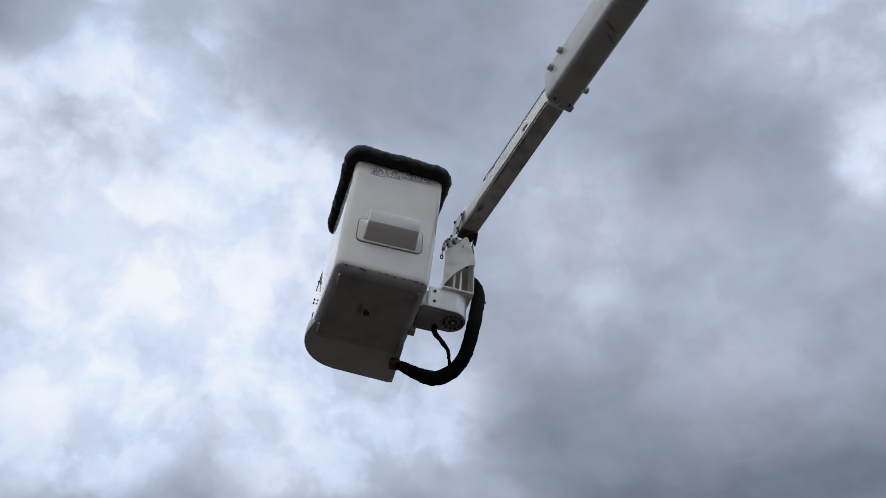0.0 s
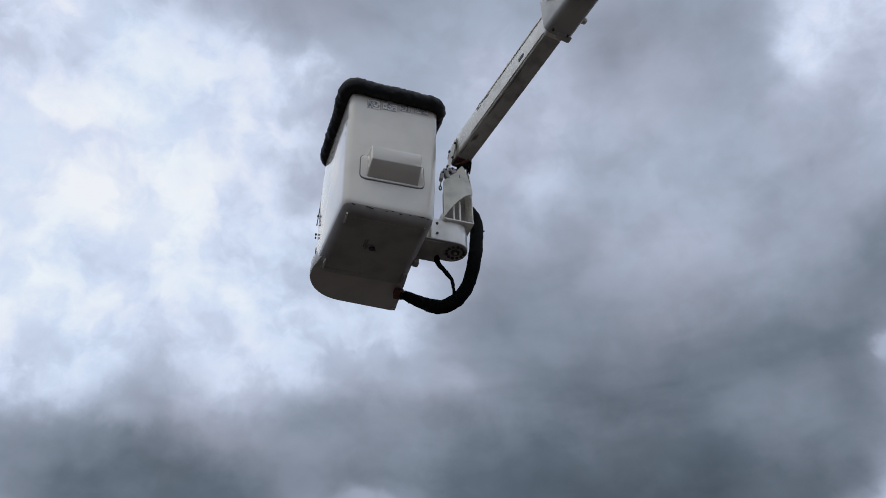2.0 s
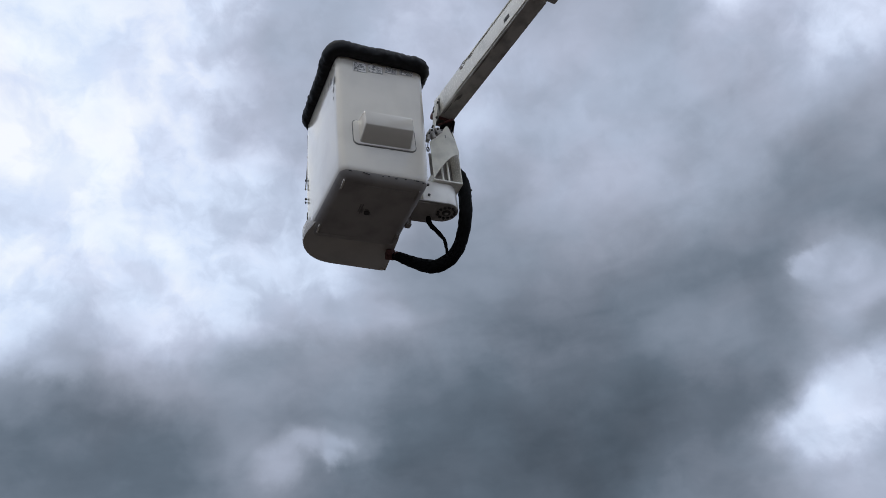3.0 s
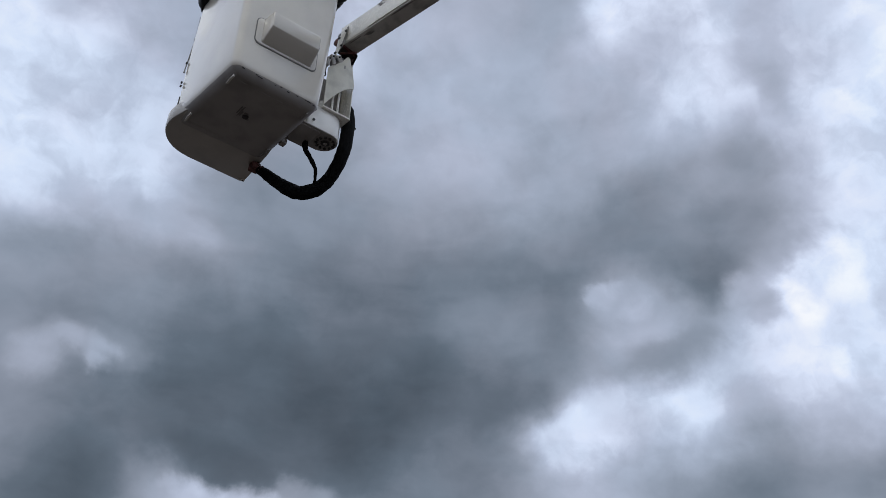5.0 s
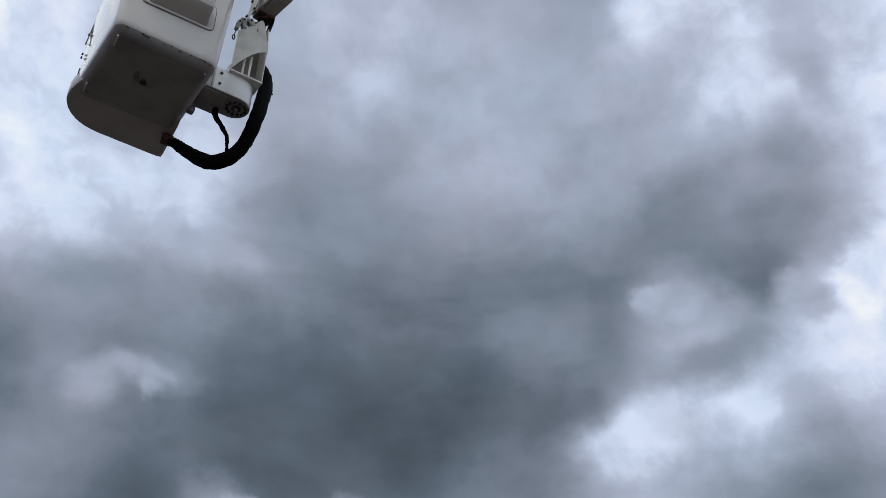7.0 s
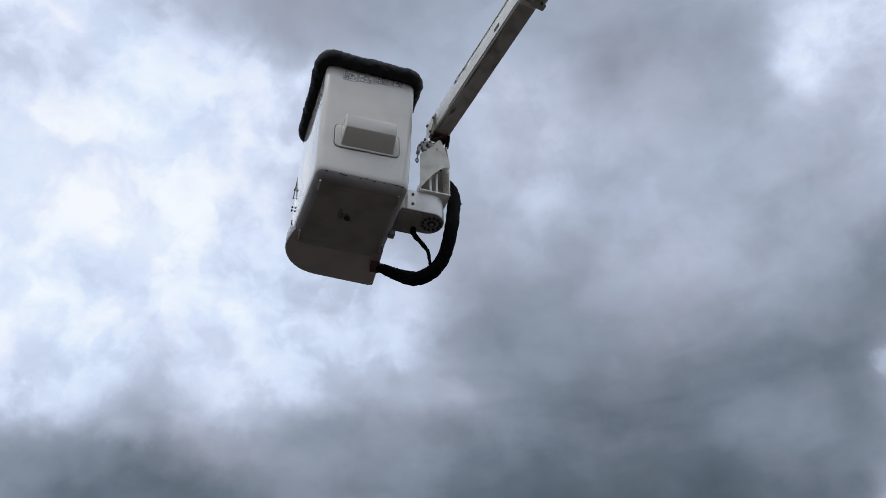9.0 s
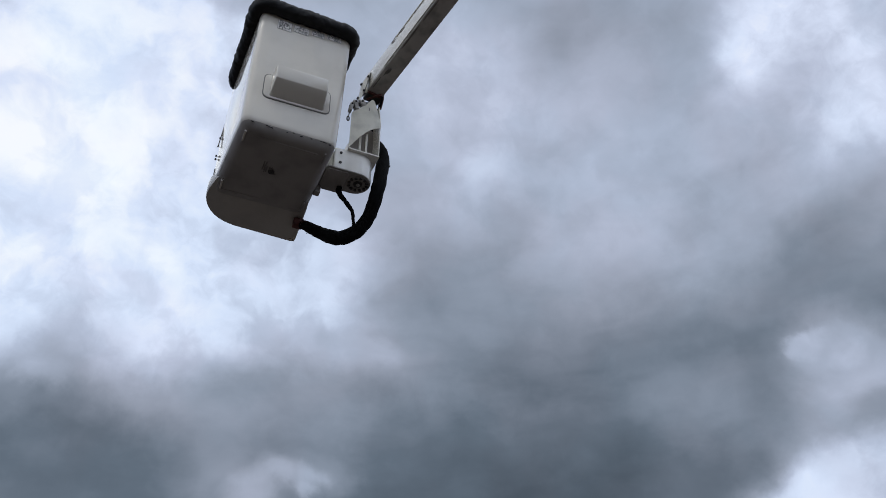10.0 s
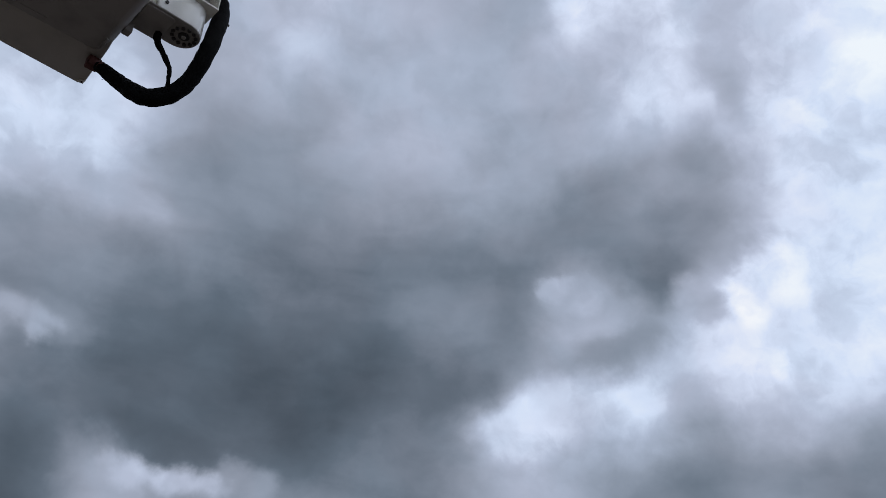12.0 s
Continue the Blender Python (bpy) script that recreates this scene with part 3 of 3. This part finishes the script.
# ---- bucket mount: turning head, bracket, tip plates ----
def turning_head():
    t = thing("turning_head", 0.52, 0.35, Z0 + 0.088, "white painted bucket turning head with a ring of bolts underneath", "bucket mount")
    bm = bmesh.new()
    slab(bm, rounded(-0.178, 0.105, -0.105, 0.105, (0.01, 0.1, 0.1, 0.01), 10), 0.0, 0.17, edge=0.006)
    part("housing", bm, GLOSS, t)
    bm = bmesh.new()
    block(bm, -0.230, -0.176, -0.080, 0.090, 0.004, 0.150, r=0.008)
    part("mount_arm", bm, CAST, t, "grey cast arm to the bucket wall")
    bm = bmesh.new()
    slab(bm, rounded(-0.215, -0.06, -0.085, 0.13, 0.02), -0.010, 0.02, edge=0.004)
    part("foot_plate", bm, SCUFFSHADE, t)
    bm = bmesh.new()
    rod(bm, (0.022, -0.008, -0.006), (0.022, -0.008, 0.01), 0.082, 28, 0.003)
    ring = part("bearing_cap", bm, SCUFFSHADE, t)
    for i in range(12):
        a = 2 * math.pi * i / 12
        bm = bmesh.new()
        rod(bm, (0.022 + 0.060 * math.cos(a), 0.060 * math.sin(a) - 0.008, -0.014), (0.022 + 0.060 * math.cos(a), 0.060 * math.sin(a) - 0.008, 0.0), 0.0110, 6)
        part("bolt", bm, DARK, ring)
    bm = bmesh.new()
    rod(bm, (0.022, -0.008, -0.014), (0.022, -0.008, 0.0), 0.030, 20, 0.003)
    part("hub", bm, DARK, ring)
    bm = bmesh.new()
    rod(bm, (0.022, -0.008, -0.019), (0.022, -0.008, -0.010), 0.013, 14, 0.002)
    part("hub_pin", bm, GRIMESHADE, ring)
    # thin plate added to make the head's underside darker
    bm = bmesh.new()
    slab(bm, rounded(-0.212, 0.102, -0.102, 0.102, (0.01, 0.1, 0.1, 0.01), 10), -0.004, 0.004, edge=0.001)
    part("under_plate", bm, SCUFFSHADE, t, "dark plate added under the turning head")
    for z in (0.045, 0.13):
        bm = bmesh.new()
        rod(bm, (-0.136, -0.113, z), (-0.136, -0.095, z), 0.0095, 6)
        part("side_bolt", bm, DARK, t)
    return t


turning_head()


def tip_bracket():
    t = thing("tip_bracket", 0.55, 0.30, Z0 + 0.262, "white painted folded steel bracket with a curved front cover", "bracket")
    bm = bmesh.new()
    block(bm, -0.125, 0.090, -0.080, 0.075, -0.006, 0.005, r=0.002)
    part("base_plate", bm, PAINT, t)
    for x, h in ((-0.125, 0.07), (0.084, 0.52)):
        bm = bmesh.new()
        prof = [(-0.075, 0.0), (0.075, 0.0), (0.075, h), (-0.03, h), (-0.075, h * 0.62)]
        loft(bm, [[(x + d, y, z) for y, z in prof] for d in (0.0, 0.005)])
        part("side_plate", bm, PAINT, t)
    # front cover with a sweeping lower edge, bowed a little to the front
    top = [(-0.124, 0.335), (-0.100, 0.362), (-0.060, 0.400), (-0.030, 0.438), (-0.005, 0.482), (0.010, 0.504), (0.020, 0.506), (0.030, 0.495), (0.052, 0.43), (0.074, 0.36), (0.090, 0.30)]
    bm = bmesh.new()
    cols = 18
    grid = []
    for i in range(cols + 1):
        x = -0.124 + 0.214 * i / cols
        k = (0.090 - x) / 0.214
        lo = 0.255 * (1 - k ** 1.5) + 0.006
        j = next(n for n in range(len(top) - 1) if x <= top[n + 1][0] + 1e-6)
        hi = top[j][1] + (top[j + 1][1] - top[j][1]) * (x - top[j][0]) / (top[j + 1][0] - top[j][0])
        y = -0.080 - 0.014 * math.sin(math.pi * k)
        grid.append([[bm.verts.new((x, y + d, lo + (hi - lo) * n / 6 )) for n in range(7)] for d in (0.0, 0.005)])
    for c, e in zip(grid, grid[1:]):
        for n in range(6):
            bm.faces.new((c[0][n], e[0][n], e[0][n + 1], c[0][n + 1]))
            bm.faces.new((c[1][n], c[1][n + 1], e[1][n + 1], e[1][n]))
        bm.faces.new((c[0][0], c[1][0], e[1][0], e[0][0]))
        bm.faces.new((c[0][6], e[0][6], e[1][6], c[1][6]))
    for c in (grid[0], grid[-1]):
        for n in range(6):
            bm.faces.new((c[0][n], c[0][n + 1], c[1][n + 1], c[1][n]))
    bmesh.ops.recalc_face_normals(bm, faces=bm.faces)
    cover_plate = part("front_cover", bm, CAST, t, "pale cover plate with a curved lower edge")
    bm = bmesh.new()
    block(bm, -0.010, -0.002, -0.0965, -0.090, 0.385, 0.412, r=0.002)
    part("scuff", bm, SCUFF, cover_plate)
    for x in (-0.040, 0.004):
        bm = bmesh.new()
        rod(bm, (x, -0.045, 0.0), (x, -0.045, 0.20), 0.008, 10)
        part("pin", bm, PAINT, t)
    for x, z in ((0.045, 0.125), (0.052, 0.075)):
        bm = bmesh.new()
        rod(bm, (x, 0.050, z), (x, 0.064, z), 0.010, 6)
        part("bolt", bm, DARK, t)
    # dark colour stands in for the shade inside the bracket
    bm = bmesh.new()
    block(bm, -0.080, 0.090, 0.062, 0.075, 0.0, 0.36)
    part("back_plate", bm, SCUFFSHADE, t, "back plate coloured dark for the bracket's inner shade")
    return t


tip_bracket()

# bolted plate, clamp and hook beside the boom tip
lev = thing("valve_plate", 0.47, 0.22, Z0 + 0.70, "narrow white bolted plate with grey clamp beside the boom tip", "control plate")
bm = bmesh.new()
prof = [(-0.010, 0.030), (0.002, 0.028), (0.036, 0.150), (0.066, 0.330), (0.052, 0.330), (0.006, 0.195)]
loft(bm, [[(x, y, z) for x, z in prof] for y in (-0.003, 0.003)])
plate = part("plate", bm, PAINT, lev)
bm = bmesh.new()
loft(bm, [[(x, y, z) for x, z in ((0.026, 0.115), (0.033, 0.115), (0.072, 0.352), (0.066, 0.352))] for y in (-0.008, 0.030)])
part("edge_bar", bm, SEAL, plate, "thin dark upright bar")
for x, z in ((0.050, 0.295), (0.005, 0.192), (0.026, 0.139), (-0.013, 0.042)):
    bm = bmesh.new()
    rod(bm, (x, -0.016, z), (x, 0.002, z), 0.0075, 6)
    part("bolt", bm, DARK, plate)
for x0, x1, z0, z1, a in ((-0.066, -0.042, -0.098, -0.022, 8), (-0.036, -0.006, -0.070, 0.012, -14), (0.004, 0.046, -0.020, 0.034, -32)):
    bm = bmesh.new()
    c = Vector(((x0 + x1) / 2, 0.0, (z0 + z1) / 2))
    m = Matrix.Translation(c) @ Matrix.Rotation(radians(a), 4, "Y") @ Matrix.Translation(-c)
    block(bm, x0, x1, -0.018, 0.022, z0, z1, m, 0.005)
    jaw = part("clamp_block", bm, GRIMESHADE, lev, "grey clamp block")
    for z in (z1 - 0.018,):
        bm = bmesh.new()
        rod(bm, m @ Vector((c.x, -0.026, z)), m @ Vector((c.x, -0.016, z)), 0.007, 6)
        part("nut", bm, DARK, jaw)
bm = bmesh.new()
tube(bm, spline([(-0.062, 0.0, -0.055), (-0.020, 0.004, -0.030), (0.020, 0.0, 0.006), (0.075, 0.03, 0.060)], 6), 0.011, 10)
part("clamp_rod", bm, DARK, lev)
bm = bmesh.new()
tube(bm, spline([(-0.058, -0.004, -0.095), (-0.064, -0.006, -0.130), (-0.068, -0.006, -0.165)], 6), 0.0035, 8)
wire = part("hook_wire", bm, SEAL, lev)
bm = bmesh.new()
tube(bm, [Vector((-0.069 + 0.008 * math.sin(a), -0.006, -0.182 + 0.019 * math.cos(a))) for a in (2 * math.pi * i / 16 for i in range(16))], 0.0045, 8, closed=True)
part("hook_eye", bm, DARK, wire)


# ---- boom: inner section slides in the outer one ----
TILT = math.degrees(math.atan2(0.155, 1.0))
boom = thing("boom", 0.59, 0.32, Z0 + 0.90, "white painted telescopic lift boom with grimy underside darkened for shade and bolted wear pads", "lift boom")
boom.matrix_world = pose(0.59, 0.32, Z0 + 0.90, 0, 0, 180 + TILT)      # local +y runs back along the boom


def section(name, half, z0, z1, y0, y1, r, wall, mat, label):
    bm = bmesh.new()
    o = rounded(-half, half, z0, z1, r, 4)
    i = rounded(-half + wall, half - wall, z0 + wall, z1 - wall, max(r - wall, 0.004), 4)
    loft(bm, [[(x, y, z) for x, z in p] for p, y in ((i, y0 + 0.4), (i, y0), (o, y0), (o, (y0 + y1) / 2), (o, y1))])
    return part(name, bm, mat, boom, label)


inner = section("inner_section", 0.066, 0.0, 0.198, 0.02, 1.9, 0.022, 0.010, PAINT, "slim inner boom section")
outer = section("outer_section", 0.094, -0.030, 0.29, 1.282, 5.4, 0.038, 0.014, SHADEPAINT, "thick outer boom section with rounded corners")
bm = bmesh.new()
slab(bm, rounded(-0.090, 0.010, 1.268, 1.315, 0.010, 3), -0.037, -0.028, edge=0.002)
part("collar_plate", bm, SHADEPAINT, outer)
for x, y, z in ((0.094, 1.37, 0.20), (0.094, 1.485, 0.235), (-0.094, 1.42, 0.02)):
    s = 1 if x > 0 else -1
    bm = bmesh.new()
    rod(bm, (x - s * 0.01, y, z), (x + s * 0.030, y, z), 0.022, 14, 0.006)
    part("wear_pad_bolt", bm, CAST, outer)
for x in (-0.055, 0.050):
    bm = bmesh.new()
    rod(bm, (x, 1.312, -0.041), (x, 1.312, -0.03), 0.008, 10)
    part("grease_point", bm, DARK, outer)
bm = bmesh.new()
block(bm, 0.064, 0.0685, 0.95, 1.01, 0.055, 0.085, r=0.004)
part("side_hole", bm, DARK, inner)
bm = bmesh.new()
block(bm, 0.060, 0.070, 0.45, 1.24, 0.164, 0.176, r=0.003)
block(bm, 0.060, 0.070, 0.30, 1.24, 0.012, 0.020, r=0.003)
part("side_seam", bm, CAST, inner)
random.seed(11)
for i in range(16):
    y, z = random.uniform(0.35, 1.2), random.choice((0.180, 0.162, 0.155, 0.02)) + random.uniform(-0.006, 0.004)
    long = random.uniform(0.012, 0.055)
    bm = bmesh.new()
    bmesh.ops.create_icosphere(bm, subdivisions=2, radius=1.0)
    for v in bm.verts:
        k = 1 + 0.6 * noise.noise(v.co * 2.1 + Vector((i * 7.0, 0, 0)))
        v.co = Vector((0.0655 + 0.002 * v.co.x, y + long * v.co.y * k, z + 0.006 * v.co.z * k))
    part("scrape_reflection", bm, SMUDGE if i % 3 else RUST, inner)
for k, (x, y, w, l) in enumerate(((0.036, 0.275, 0.005, 0.030), (0.026, 0.290, 0.006, 0.034), (0.018, 0.300, 0.003, 0.022), (0.050, 0.62, 0.004, 0.10), (0.048, 0.88, 0.003, 0.12), (0.046, 0.16, 0.004, 0.05))):
    bm = bmesh.new()
    bmesh.ops.create_icosphere(bm, subdivisions=3, radius=1.0)
    for v in bm.verts:
        q = 1 + 0.7 * noise.noise(v.co * 2.0 + Vector((8.0 * k, 3, 0)))
        v.co = Vector((x + w * v.co.x * q, y + l * v.co.y * q, -0.0033 + 0.0012 * v.co.z))
    part("wear_mark", bm, SMUDGE, inner)
# added strip: grime and the underside's shade put into one dark colour
bm = bmesh.new()
block(bm, -0.056, 0.062, 0.03, 1.235, -0.003, 0.004, r=0.004)
part("grime_shade_strip", bm, GRIMESHADE, inner, "added strip under the boom, dark with grime and painted shade")
bm = bmesh.new()
block(bm, -0.060, 0.060, -0.03, 0.05, 0.01, 0.16, r=0.015)
part("tip_casting", bm, DARK, boom, "dark boom tip casting with rust")
bm = bmesh.new()
rod(bm, (-0.085, 0.0, 0.05), (0.085, 0.0, 0.05), 0.030, 18, 0.004)
part("tip_pin", bm, RUST, boom)
bm = bmesh.new()
block(bm, -0.058, 0.060, -0.020, 0.050, -0.022, 0.010, r=0.006)
part("tip_recess", bm, DARK, boom)
bm = bmesh.new()
block(bm, -0.062, 0.062, 0.050, 0.064, -0.020, 0.004, r=0.004)
part("tip_lip", bm, RUST, boom, "rusty red-brown lip")
bm = bmesh.new()
loft(bm, [[(x, y, z) for y, z in ((0.055, 0.06), (-0.02, 0.06), (-0.015, -0.06), (0.02, -0.085), (0.045, -0.03))] for x in (-0.074, -0.064)])
part("tip_lug", bm, RUST, boom)
for k, (x0, x1, y0) in enumerate(((-0.03, 0.06, 1.86), (-0.055, 0.01, 1.80))):
    bm = bmesh.new()
    bmesh.ops.create_icosphere(bm, subdivisions=3, radius=1.0)
    for v in bm.verts:
        q = 1 + 0.5 * noise.noise(v.co * 2.3 + Vector((9.0 * k, 0, 0)))
        v.co = Vector(((x0 + x1) / 2 + (x1 - x0) / 2 * v.co.x * q, y0 + 0.008 * v.co.y * q + 0.02 * v.co.x, -0.030 + 0.002 * v.co.z))
    part("scuff", bm, SCUFF, outer)

# ---- hoses ----
hose = thing("hydraulic_hose", 0.288, 0.748, Z0 - 0.046, "thick black sleeved hydraulic hose sagging in a loop under the bucket", "hose")
base = Vector((0.288, 0.748, -0.046))


def sleeve_radius(s):
    """Thin where it leaves the boom, full round the loop, drawn in at the socket."""
    return 0.030 + 0.018 * min(1.0, s / 0.35) + 0.003 * math.sin(9 * s) - 0.022 * max(0.0, (s - 0.74) / 0.26) ** 0.8


run = [Vector(p) - base for p in ((0.600, 0.318, 0.876), (0.604, 0.366, 0.80), (0.618, 0.410, 0.72), (0.636, 0.420, 0.60), (0.712, 0.375, 0.42), (0.677, 0.32, 0.08), (0.650, 0.42, -0.115),
                                  (0.590, 0.50, -0.198), (0.500, 0.58, -0.212), (0.405, 0.66, -0.142), (0.325, 0.72, -0.070), (0.288, 0.748, -0.046))]
bm = bmesh.new()
tube(bm, spline(run, 14), sleeve_radius, 18, rough=0.11, freq=22)
part("sleeve", bm, RUBBER, hose)
run = [Vector(p) - base for p in ((0.435, 0.42, 0.10), (0.445, 0.42, 0.03), (0.495, 0.42, -0.03), (0.545, 0.43, -0.085), (0.562, 0.45, -0.14), (0.590, 0.50, -0.19))]
bm = bmesh.new()
tube(bm, spline(run, 10), lambda s: 0.020 - 0.009 * min(1.0, s * 1.4), 12, rough=0.3, freq=34)
part("thin_hose", bm, RUBBER, hose)
bm = bmesh.new()
rod(bm, Vector((0.700, 0.340, 0.310)) - base, Vector((0.758, 0.330, 0.310)) - base, 0.007, 8)
part("clip", bm, DARK, hose)
bm = bmesh.new()
block(bm, 0.585, 0.660, 0.373, 0.465, 0.580, 0.615, Matrix.Translation(-base), 0.006)
part("clamp", bm, DARK, hose)

bm = bmesh.new()
rod(bm, Vector((0.300, 0.740, -0.048)) - base, Vector((0.312, 0.731, -0.056)) - base, 0.033, 18, 0.003)
part("cuff", bm, RUST, hose, "red-brown cuff at the socket")
for k, (x, y, z) in enumerate(((0.335, 0.72, -0.135), (0.350, 0.70, -0.128), (0.372, 0.70, -0.160))):
    bm = bmesh.new()
    tube(bm, spline([Vector((x + 0.01, y, z + 0.060)) - base, Vector((x, y, z + 0.02)) - base, Vector((x - 0.012 * (-1) ** k, y - 0.004, z)) - base], 5), 0.0013, 6)
    part("loose_thread", bm, RUBBER, hose)

# small lines at the boom tip
tip = thing("tip_hoses", 0.58, 0.25, Z0 + 0.88, "small black and red-brown hydraulic lines at the boom tip", "hose", "tip hoses")
for mat, pts in ((RUBBER, ((0.075, 0.06, 0.03), (0.070, 0.00, -0.01), (0.066, 0.01, -0.05), (0.060, 0.06, -0.09))),
                 (RUST, ((0.07, 0.06, 0.03), (0.050, -0.02, -0.01), (0.015, -0.01, -0.03), (-0.03, 0.05, -0.02)))):
    bm = bmesh.new()
    tube(bm, spline(pts, 8), 0.008, 8, rough=0.1)
    part("line", bm, mat, tip)
